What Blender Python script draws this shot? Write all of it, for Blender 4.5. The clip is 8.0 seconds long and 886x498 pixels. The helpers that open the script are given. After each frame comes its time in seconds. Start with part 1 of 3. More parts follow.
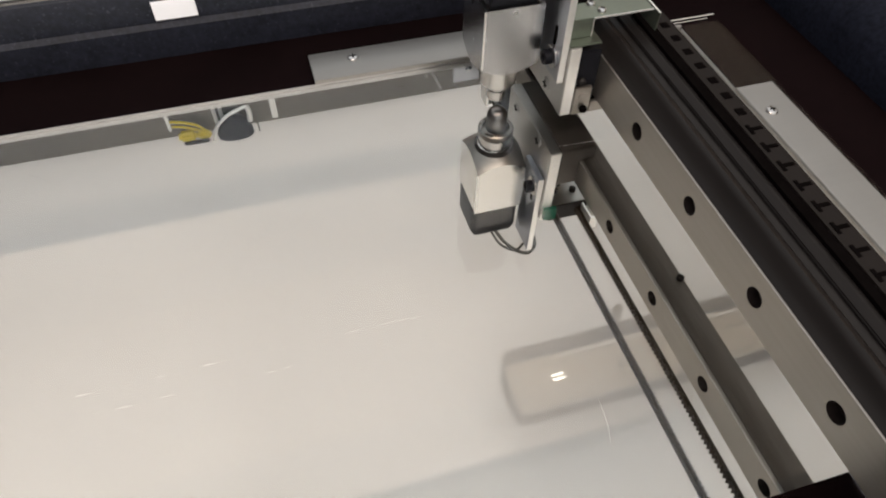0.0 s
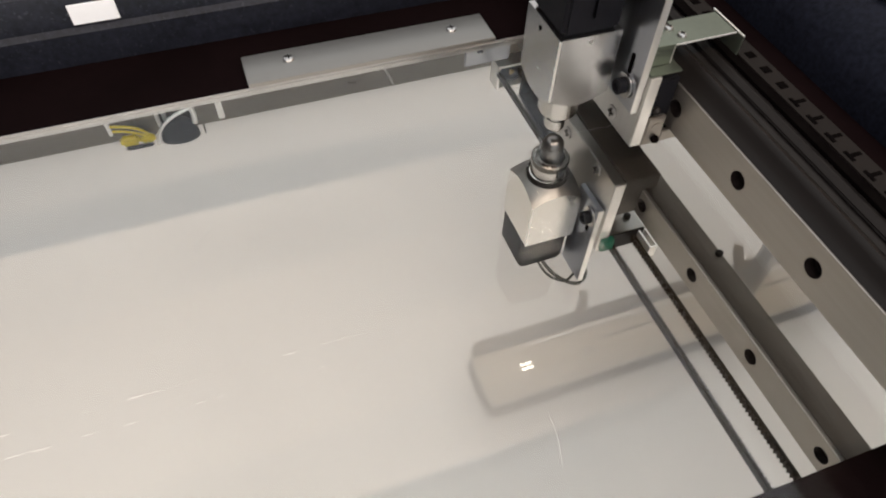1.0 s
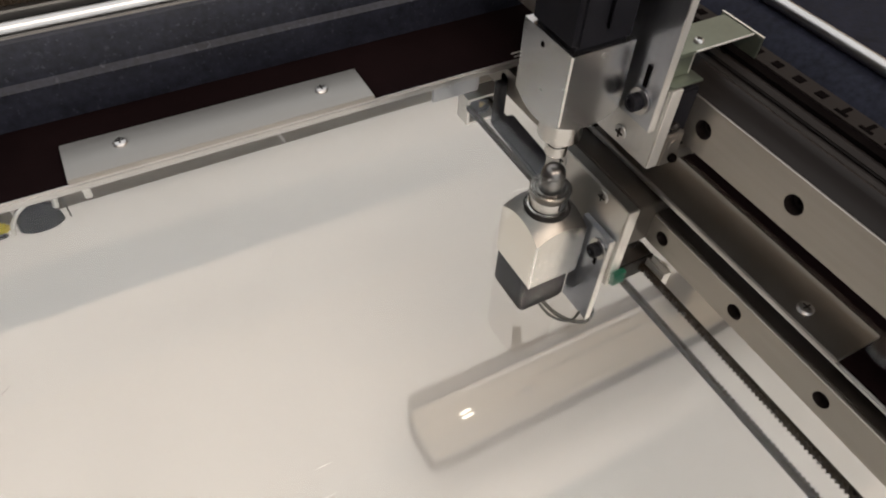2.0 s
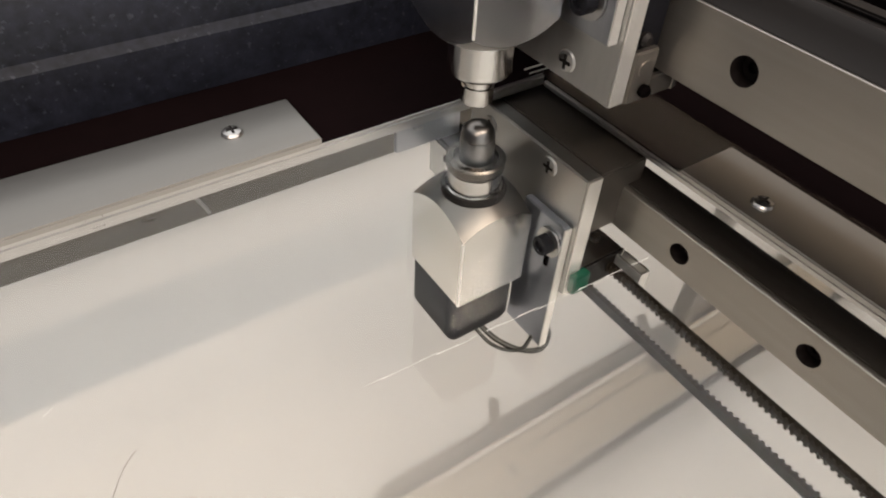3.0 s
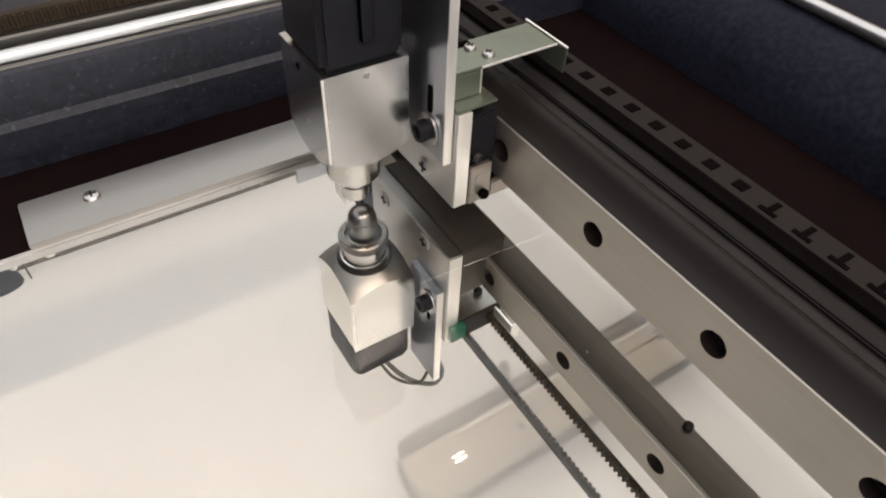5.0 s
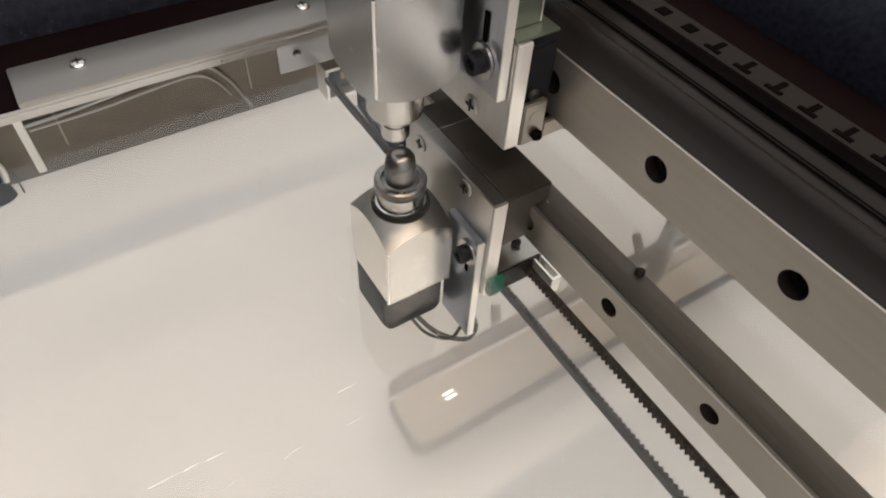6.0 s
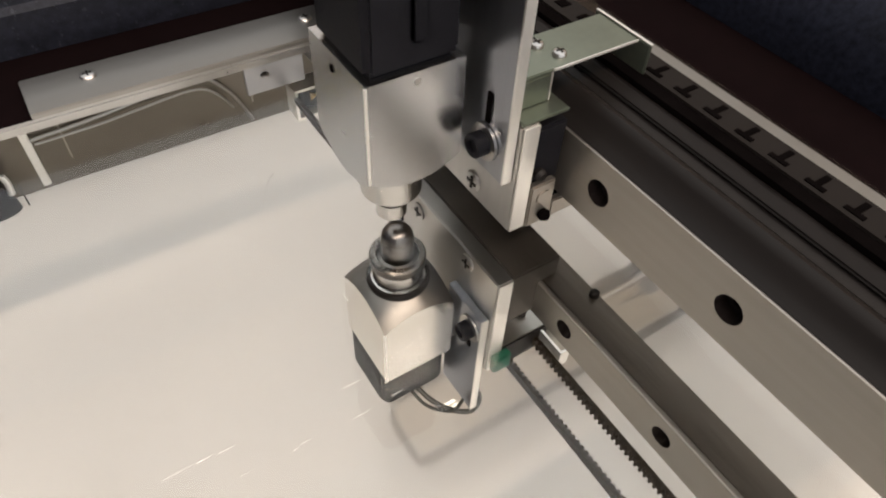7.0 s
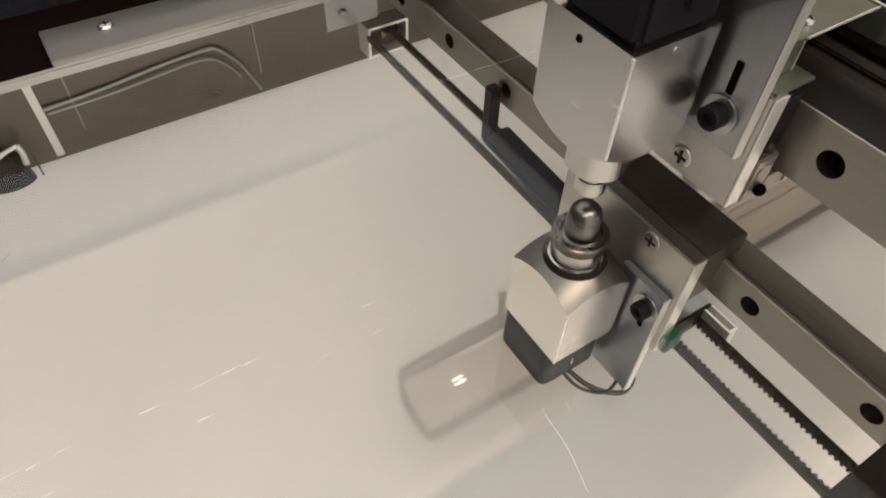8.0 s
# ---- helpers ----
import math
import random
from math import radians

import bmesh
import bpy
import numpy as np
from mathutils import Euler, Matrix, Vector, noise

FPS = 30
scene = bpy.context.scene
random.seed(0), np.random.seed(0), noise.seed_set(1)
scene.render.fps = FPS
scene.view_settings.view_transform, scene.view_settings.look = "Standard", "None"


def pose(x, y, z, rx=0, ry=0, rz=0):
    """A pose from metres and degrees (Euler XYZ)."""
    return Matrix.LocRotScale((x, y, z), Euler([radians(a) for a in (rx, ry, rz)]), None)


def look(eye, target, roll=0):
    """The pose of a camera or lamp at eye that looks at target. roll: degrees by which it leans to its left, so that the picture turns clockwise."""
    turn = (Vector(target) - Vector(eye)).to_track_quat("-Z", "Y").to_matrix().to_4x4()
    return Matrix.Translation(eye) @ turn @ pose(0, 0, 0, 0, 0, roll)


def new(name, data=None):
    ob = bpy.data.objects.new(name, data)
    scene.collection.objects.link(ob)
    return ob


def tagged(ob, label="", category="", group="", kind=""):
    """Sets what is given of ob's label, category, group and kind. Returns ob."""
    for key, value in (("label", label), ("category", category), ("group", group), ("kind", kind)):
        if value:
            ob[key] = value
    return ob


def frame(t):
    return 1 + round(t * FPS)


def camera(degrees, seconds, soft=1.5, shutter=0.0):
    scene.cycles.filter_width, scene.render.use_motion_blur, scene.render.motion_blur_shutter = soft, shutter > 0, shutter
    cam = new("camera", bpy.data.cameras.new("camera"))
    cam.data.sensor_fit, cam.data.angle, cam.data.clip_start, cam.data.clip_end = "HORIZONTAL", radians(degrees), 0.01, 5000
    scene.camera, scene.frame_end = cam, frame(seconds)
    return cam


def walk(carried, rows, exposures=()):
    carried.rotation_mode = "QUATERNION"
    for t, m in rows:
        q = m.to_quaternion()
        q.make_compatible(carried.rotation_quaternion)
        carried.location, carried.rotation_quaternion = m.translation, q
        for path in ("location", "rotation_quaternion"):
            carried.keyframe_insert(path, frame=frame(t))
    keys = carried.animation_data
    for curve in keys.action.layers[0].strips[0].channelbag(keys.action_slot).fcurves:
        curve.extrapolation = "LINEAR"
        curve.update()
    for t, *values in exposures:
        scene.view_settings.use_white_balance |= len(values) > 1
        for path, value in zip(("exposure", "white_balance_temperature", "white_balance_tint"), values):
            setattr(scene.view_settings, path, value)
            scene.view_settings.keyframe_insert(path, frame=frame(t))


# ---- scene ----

# ---------------------------------------------------------------- camera
cam = camera(67.0, 8.0, soft=2.0)
# seconds, eye x y z, yaw, pitch, roll, gantry travel, head travel
ROWS = [
    (0.0, -0.1926, -0.3666, 0.3343, -17.38, -51.02, 1.35, 0.0000, -0.0528),
    (0.5, -0.1906, -0.3595, 0.3345, -19.33, -51.53, 1.36, 0.0132, -0.0952),
    (1.0, -0.1722, -0.3523, 0.3286, -21.65, -51.86, 2.42, 0.0606, -0.1023),
    (1.5, -0.1525, -0.3395, 0.3163, -25.89, -51.34, 4.24, 0.1035, -0.1038),
    (1.7, -0.1427, -0.3284, 0.3108, -27.92, -50.75, 4.24, 0.1198, -0.1041),
    (2.8, -0.0656, -0.1685, 0.2016, -35.71, -43.81, 1.75, 0.1410, -0.0249),
    (3.0, -0.0677, -0.1641, 0.1849, -35.97, -43.83, 3.42, 0.1258, -0.0115),
    (3.5, -0.0756, -0.1688, 0.1868, -37.22, -43.69, 6.00, 0.0837, -0.0101),
    (4.0, -0.1048, -0.1834, 0.2193, -34.83, -44.30, 3.50, 0.0402, -0.0113),
    (4.2, -0.1161, -0.1956, 0.2336, -34.95, -45.34, 3.17, 0.0263, -0.0133),
    (5.3, -0.1315, -0.2518, 0.2590, -34.50, -46.12, 3.00, 0.0243, -0.0600),
    (5.5, -0.1373, -0.2621, 0.2544, -35.98, -47.72, 3.96, 0.0238, -0.0732),
    (6.0, -0.1399, -0.2829, 0.2383, -35.14, -49.12, 3.92, 0.0243, -0.1069),
    (6.5, -0.1392, -0.2868, 0.2391, -35.47, -48.79, 3.62, 0.0246, -0.1159),
    (7.0, -0.1456, -0.2903, 0.2419, -35.11, -48.08, 3.35, -0.0004, -0.1454),
    (7.5, -0.1585, -0.3029, 0.2388, -32.98, -48.49, 1.90, 0.0050, -0.1879),
    (8.0, -0.1603, -0.3086, 0.2333, -34.43, -49.29, 2.37, 0.0496, -0.2065),
]
walk(cam, [(t, pose(x, y, z, 0, 0, yaw) @ pose(0, 0, 0, 90 + pitch) @ pose(0, 0, 0, 0, 0, roll)) for t, x, y, z, yaw, pitch, roll, g, s in ROWS],
     exposures=[(0.0, 0.14, 6330, 9), (1.7, 0.17, 6420, 9.5), (2.8, 0.34, 6550, 10), (3.5, 0.38, 6580, 10), (4.2, 0.60, 6530, 10), (5.5, 0.53, 6420, 10), (6.0, 0.28, 6480, 10),
                (7.0, 0.29, 6580, 10), (8.0, 0.08, 6780, 8.5)])

# ---------------------------------------------------------------- light
world = bpy.data.worlds.new("room_light")
world.use_nodes = True
world.node_tree.nodes["Background"].inputs[0].default_value = (1.0, 0.995, 0.99, 1)
world.node_tree.nodes["Background"].inputs[1].default_value = 1.22
scene.world = world


def area_lamp(name, at, to, sx, sy, watts, colour):
    d = bpy.data.lights.new(name, "AREA")
    d.shape, d.size, d.size_y, d.energy, d.color = "RECTANGLE", sx, sy, watts, colour
    ob = new(name, d)
    ob.matrix_world = look(at, to)
    return ob


area_lamp("ceiling_lamp", (-0.1, -1.42, 2.21), (-0.1, -0.1, 0.0), 4.0, 0.05, 60, (1.0, 0.80, 0.64))

# ---------------------------------------------------------------- materials


def material(name, base, rough=0.5, metal=0.0, vary=0.1, scale=40.0, bump=0.0, bump_scale=300.0, stretch=(1, 1, 1), spec=0.5, fine=0.0):
    m = bpy.data.materials.new(name)
    m.use_nodes = True
    n, l = m.node_tree.nodes, m.node_tree.links
    b = n["Principled BSDF"]
    b.inputs["Roughness"].default_value, b.inputs["Metallic"].default_value = rough, metal
    b.inputs["Specular IOR Level"].default_value = spec
    co = n.new("ShaderNodeTexCoord")
    mp = n.new("ShaderNodeMapping")
    mp.inputs["Scale"].default_value = stretch
    l.new(co.outputs["Object"], mp.inputs["Vector"])
    t1, t2 = n.new("ShaderNodeTexNoise"), n.new("ShaderNodeTexNoise")
    t1.inputs["Scale"].default_value, t2.inputs["Scale"].default_value = scale, scale * 9
    t1.inputs["Detail"].default_value = t2.inputs["Detail"].default_value = 5
    l.new(mp.outputs[0], t1.inputs["Vector"])
    l.new(mp.outputs[0], t2.inputs["Vector"])
    mix = n.new("ShaderNodeMix")
    mix.data_type = "FLOAT"
    mix.inputs[0].default_value = 0.35 + fine
    l.new(t1.outputs[0], mix.inputs[2])
    l.new(t2.outputs[0], mix.inputs[3])
    ramp = n.new("ShaderNodeValToRGB")
    ramp.color_ramp.elements[0].position, ramp.color_ramp.elements[1].position = 0.3, 0.7
    ramp.color_ramp.elements[0].color = (*[c * (1 - vary) for c in base], 1)
    ramp.color_ramp.elements[1].color = (*[min(1, c * (1 + vary)) for c in base], 1)
    l.new(mix.outputs[0], ramp.inputs[0])
    l.new(ramp.outputs[0], b.inputs["Base Color"])
    rr = n.new("ShaderNodeMapRange")
    rr.inputs[3].default_value, rr.inputs[4].default_value = max(0.03, rough * 0.75), min(1, rough * 1.25)
    l.new(mix.outputs[0], rr.inputs[0])
    l.new(rr.outputs[0], b.inputs["Roughness"])
    if bump:
        t3, bp = n.new("ShaderNodeTexNoise"), n.new("ShaderNodeBump")
        t3.inputs["Scale"].default_value = bump_scale
        l.new(mp.outputs[0], t3.inputs["Vector"])
        bp.inputs["Strength"].default_value, bp.inputs["Distance"].default_value = bump, 0.001
        l.new(t3.outputs[0], bp.inputs["Height"])
        l.new(bp.outputs[0], b.inputs["Normal"])
    return m


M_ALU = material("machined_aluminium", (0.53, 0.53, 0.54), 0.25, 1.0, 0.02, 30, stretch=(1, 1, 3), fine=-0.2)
# Lit copy of M_ALU: the bright floor's reflection is in its colour
M_ALU_LIT = material("machined_aluminium_lit", (0.80, 0.785, 0.75), 0.25, 1.0, 0.02, 30, stretch=(1, 1, 3), fine=-0.2)
# Cone aluminium, darkened for the dark surroundings it would reflect
M_CONE = material("turned_aluminium_shaded", (0.17, 0.162, 0.152), 0.34, 1.0, 0.06, 160, stretch=(1, 1, 0.1))
M_CREST = material("brown_grey_steel", (0.010, 0.0085, 0.008), 0.40, 0.0, 0.3, 30, stretch=(1, 0.06, 1), spec=0.14)
M_RIDGE = material("black_polished_bar", (0.009, 0.008, 0.008), 0.5, 0.0, 0.3, 60, stretch=(1, 0.06, 1), spec=0.08)
M_TURNED = material("turned_steel", (0.50, 0.49, 0.475), 0.19, 1.0, 0.06, 60, 0.015, 700, (1, 1, 14))
M_PLATE = material("grey_milled_plate", (0.45, 0.44, 0.425), 0.36, 1.0, 0.07, 40, 0.02, 700, (1, 6, 1))
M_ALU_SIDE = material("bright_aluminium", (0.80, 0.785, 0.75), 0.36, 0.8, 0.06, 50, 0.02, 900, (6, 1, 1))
M_STEEL = material("ground_steel", (0.285, 0.262, 0.238), 0.38, 0.9, 0.12, 30, 0.05, 500, (1, 0.06, 1))
# Rail steel darkened: the upper beam's dark reflection is put in the colour
M_RAILTOP = material("shaded_rail_steel", (0.120, 0.106, 0.093), 0.42, 0.9, 0.3, 60, 0.03, 500, (1, 0.06, 1))
M_BRUSHED = material("brushed_plate", (0.32, 0.308, 0.29), 0.34, 1.0, 0.04, 30, 0.02, 700, (0.1, 1, 1))
M_CHROME = material("chrome", (0.44, 0.43, 0.42), 0.30, 1.0, 0.08, 60, 0.02, 300)
M_DARKSTEEL = material("dark_turned_steel", (0.13, 0.12, 0.11), 0.28, 1.0, 0.12, 60, stretch=(1, 1, 14))
M_LENS = material("polished_tip", (0.18, 0.17, 0.16), 0.30, 1.0, 0.2, 200)
M_BLACK = material("black_plastic", (0.007, 0.007, 0.009), 0.45, 0.0, 0.3, 80, 0.05, 900, spec=0.10)
M_BLACKMETAL = material("black_oxide_metal", (0.012, 0.0105, 0.010), 0.50, 0.1, 0.3, 80, 0.08, 900, spec=0.15)
M_RUBBER = material("brown_black_rubber", (0.026, 0.019, 0.013), 0.8, 0.0, 0.3, 200, spec=0.1)
# Near-black: shade inside slots, gaps and holes is painted with it
M_HOLE = material("hole_shade_black", (0.003, 0.0024, 0.0024), 0.9, 0.0, 0.3, 80, spec=0.0)
M_BLOCK = material("dark_oiled_block", (0.068, 0.060, 0.053), 0.42, 0.6, 0.25, 60, 0.03, 500, (1, 0.2, 1))
# Dark brown that puts the counterbores' inner shade into the colour
M_BORE = material("shaded_bore", (0.0085, 0.0062, 0.0060), 0.6, 0.0, 0.3, 200, spec=0.10)
# Half transparent only so that the reflection's stand-in below shows through
M_WHITE = material("half_clear_white", (0.77, 0.742, 0.70), 0.50, 0.0, 0.025, 5, 0.02, 60, spec=0.12)
M_WHITE.node_tree.nodes["Principled BSDF"].inputs["Alpha"].default_value = 0.50
M_TRAYWALL = material("tray_wall_steel", (0.135, 0.122, 0.105), 0.30, 1.0, 0.22, 8, stretch=(0.4, 1, 1))
M_TABLE = material("dark_brown_board", (0.0044, 0.0023, 0.0025), 0.75, 0.0, 0.35, 12, 0.1, 300, spec=0.015)
M_NAVY = material("dark_blue_cover", (0.0070, 0.0080, 0.0135), 0.6, 0.0, 0.6, 30, 0.3, 260, fine=0.35, spec=0.06)


def speckle(m, colour, scale, low, high):
    """Scatters small pale flecks over a material's colour."""
    n, l = m.node_tree.nodes, m.node_tree.links
    b = n["Principled BSDF"]
    under = b.inputs["Base Color"].links[0].from_socket
    co, t, r, mix = n.new("ShaderNodeTexCoord"), n.new("ShaderNodeTexNoise"), n.new("ShaderNodeMapRange"), n.new("ShaderNodeMix")
    t.inputs["Scale"].default_value, t.inputs["Detail"].default_value = scale, 2
    r.inputs[1].default_value, r.inputs[2].default_value = low, high
    mix.data_type = "RGBA"
    mix.inputs[7].default_value = (*colour, 1)
    l.new(co.outputs["Object"], t.inputs["Vector"])
    l.new(t.outputs[0], r.inputs[0])
    l.new(r.outputs[0], mix.inputs[0])
    l.new(under, mix.inputs[6])
    l.new(mix.outputs[2], b.inputs["Base Color"])


M_NAVY_ROUGH = material("dark_blue_granular_cover", (0.0085, 0.0092, 0.0145), 0.45, 0.0, 0.6, 30, 0.2, 260, fine=0.35, spec=0.22)
speckle(M_NAVY_ROUGH, (0.030, 0.033, 0.042), 380.0, 0.62, 0.76)
M_GREEN = material("pale_green_plated_steel", (0.17, 0.19, 0.155), 0.34, 0.85, 0.12, 40)
M_PCB = material("green_circuit_board", (0.008, 0.075, 0.045), 0.35, 0.0, 0.2, 200)
M_YELLOW = material("yellow_plastic", (0.72, 0.55, 0.03), 0.4, 0.0, 0.1, 90)
M_PAPER = material("white_label", (0.82, 0.82, 0.84), 0.6, 0.0, 0.03, 60)
# Brown, white and grey tones of the reflected ceiling light's stand-in
M_LAMPBODY = material("reflected_light_face", (0.40, 0.335, 0.25), 0.45, 0.0, 0.10, 9, stretch=(0.05, 3, 1))
M_LAMPMID = material("reflected_light_brown", (0.17, 0.14, 0.105), 0.5, 0.0, 0.15, 9, stretch=(0.1, 2, 1))
M_ROOMWALL = material("unseen_wall_dark_blue", (0.06, 0.068, 0.095), 0.7, 0.0, 0.1, 2)
M_WALLBROWN = material("unseen_wall_beige", (0.42, 0.34, 0.26), 0.7, 0.0, 0.1, 2)
M_CLAMP = material("blue_grey_aluminium", (0.34, 0.35, 0.375), 0.30, 1.0, 0.08, 40, stretch=(1, 6, 1))
M_BLUESTEEL = material("blue_grey_steel", (0.27, 0.285, 0.32), 0.34, 0.9, 0.15, 60)
M_WHITEBAR = material("reflected_light_white", (0.72, 0.68, 0.60), 0.4, 0.0, 0.05, 20)
M_LAMPSOFT = material("reflected_light_grey", (0.30, 0.27, 0.23), 0.6, 0.0, 0.1, 9)
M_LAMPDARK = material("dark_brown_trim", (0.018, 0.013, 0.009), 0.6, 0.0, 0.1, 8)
# Pale tone of the added backdrop seen through the tray floor
M_FLOOR = material("pale_backdrop", (0.78, 0.755, 0.71), 0.6, 0.0, 0.1, 3)
M_CHAIN = material("grey_chain_plastic", (0.0095, 0.0077, 0.007), 0.7, 0.0, 0.15, 90, spec=0.1)
M_NAVYPLASTIC = material("dark_blue_plastic", (0.006, 0.006, 0.010), 0.45, 0.0, 0.25, 60, 0.1, 400, spec=0.15)
M_WIRE = material("dark_wire", (0.03, 0.03, 0.025), 0.45, 0.0, 0.2, 200)
M_BRASS = material("brass", (0.42, 0.30, 0.13), 0.42, 1.0, 0.1, 200)
M_RED = material("red_plastic", (0.22, 0.025, 0.025), 0.4, 0.0, 0.1, 200)


def glow(name, colour, strength):
    m = bpy.data.materials.new(name)
    m.use_nodes = True
    b = m.node_tree.nodes["Principled BSDF"]
    b.inputs["Emission Color"].default_value, b.inputs["Emission Strength"].default_value = (*colour, 1), strength
    m.cycles.emission_sampling = "NONE"
    return m


# Glow that draws the reflection's bright spot; no lamp stands there
M_GLINT = glow("reflected_glint", (1.0, 0.90, 0.74), 1.5)


def pane_glass(name, tint):
    m = bpy.data.materials.new(name)
    m.use_nodes = True
    n, l = m.node_tree.nodes, m.node_tree.links
    n.remove(n["Principled BSDF"])
    tr, gl, fr, mix = n.new("ShaderNodeBsdfTransparent"), n.new("ShaderNodeBsdfGlossy"), n.new("ShaderNodeLayerWeight"), n.new("ShaderNodeMixShader")
    tr.inputs[0].default_value, gl.inputs["Roughness"].default_value = (*tint, 1), 0.02
    power, rise = n.new("ShaderNodeMath"), n.new("ShaderNodeMapRange")
    power.operation, power.inputs[1].default_value = "POWER", 5.0
    rise.inputs[3].default_value, rise.inputs[4].default_value = 0.022, 0.6
    l.new(fr.outputs["Facing"], power.inputs[0])
    l.new(power.outputs[0], rise.inputs[0])
    l.new(rise.outputs[0], mix.inputs[0])
    l.new(tr.outputs[0], mix.inputs[1])
    l.new(gl.outputs[0], mix.inputs[2])
    l.new(mix.outputs[0], n["Material Output"].inputs[0])
    return m


M_HAIR = material("grey_hair", (0.16, 0.15, 0.13), 0.6, 0.0, 0.2, 200)
M_SCRATCH = material("scratched_glass", (0.80, 0.79, 0.76), 0.35, 0.0, 0.05, 90)
M_GLASS = pane_glass("clear_glass", (0.99, 0.995, 0.99))

# ---------------------------------------------------------------- mesh helpers


def finish(bm, name, mat, smooth=False):
    bmesh.ops.recalc_face_normals(bm, faces=bm.faces[:])
    me = bpy.data.meshes.new(name)
    bm.to_mesh(me)
    bm.free()
    me.materials.append(mat)
    if smooth:
        for p in me.polygons:
            p.use_smooth = True
        me.set_sharp_from_angle(angle=radians(35))
    return me


def part(name, bm, mat, parent=None, label="", smooth=True):
    ob = new(name, finish(bm, name, mat, smooth))
    if parent is not None:
        ob.parent = parent
    return tagged(ob, label)


def thing(name, label, category, group="", kind=""):
    return tagged(new(name), label, category, group, kind)


def box(x0, x1, y0, y1, z0, z1, bevel=0.0, seg=2):
    bm = bmesh.new()
    bmesh.ops.create_cube(bm, size=1)
    bmesh.ops.scale(bm, vec=(x1 - x0, y1 - y0, z1 - z0), verts=bm.verts)
    bmesh.ops.translate(bm, vec=((x0 + x1) / 2, (y0 + y1) / 2, (z0 + z1) / 2), verts=bm.verts)
    if bevel:
        bmesh.ops.bevel(bm, geom=bm.edges[:], offset=bevel, segments=seg, affect="EDGES", clamp_overlap=True)
    return bm


def join(*bms):
    out = bmesh.new()
    for b in bms:
        me = bpy.data.meshes.new("tmp")
        b.to_mesh(me)
        b.free()
        out.from_mesh(me)
        bpy.data.meshes.remove(me)
    return out


def rounded_block(x0, x1, y0, y1, z0, z1, r, lip):
    """A block with rounded upright corners and a softened lower rim."""
    bm = bmesh.new()
    rings = []
    for inset, z in ((lip, z0), (lip * 0.3, z0 + lip * 0.3), (0.0, z0 + lip), (0.0, z1)):
        ring = []
        for cx, cy, a0 in ((x1 - r, y1 - r, 0), (x0 + r, y1 - r, 90), (x0 + r, y0 + r, 180), (x1 - r, y0 + r, 270)):
            for k in range(7):
                a = radians(a0 + 15 * k)
                ring.append(bm.verts.new((cx + (r - inset) * math.cos(a), cy + (r - inset) * math.sin(a), z)))
        rings.append(ring)
    for a, b in zip(rings, rings[1:]):
        for i in range(len(a)):
            j = (i + 1) % len(a)
            bm.faces.new((a[i], a[j], b[j], b[i]))
    bm.faces.new(rings[0])
    bm.faces.new(rings[-1])
    return bm


def lathe(profile, at=(0, 0, 0), axis="z", steps=32):
    """Turns (radius, height) pairs round an axis."""
    bm = bmesh.new()
    rings = []
    for r, h in profile:
        ring = []
        for i in range(steps):
            a = 2 * math.pi * i / steps
            c, s = r * math.cos(a), r * math.sin(a)
            p = {"z": (c, s, h), "x": (h, c, s), "y": (c, h, s)}[axis]
            ring.append(bm.verts.new(Vector(p) + Vector(at)))
        rings.append(ring)
    for a, b in zip(rings, rings[1:]):
        for i in range(steps):
            j = (i + 1) % steps
            bm.faces.new((a[i], a[j], b[j], b[i]))
    for ring in (rings[0], rings[-1]):
        bm.faces.new(ring)
    return bm


def extrude_y(outline, y0, y1, bevel=0.0):
    """A bar along y from an (x, z) outline."""
    bm = bmesh.new()
    a = [bm.verts.new((x, y0, z)) for x, z in outline]
    b = [bm.verts.new((x, y1, z)) for x, z in outline]
    n = len(outline)
    bm.faces.new(a)
    bm.faces.new(b[::-1])
    for i in range(n):
        j = (i + 1) % n
        bm.faces.new((a[i], a[j], b[j], b[i]))
    if bevel:
        bmesh.ops.bevel(bm, geom=bm.edges[:], offset=bevel, segments=2, affect="EDGES", clamp_overlap=True)
    return bm


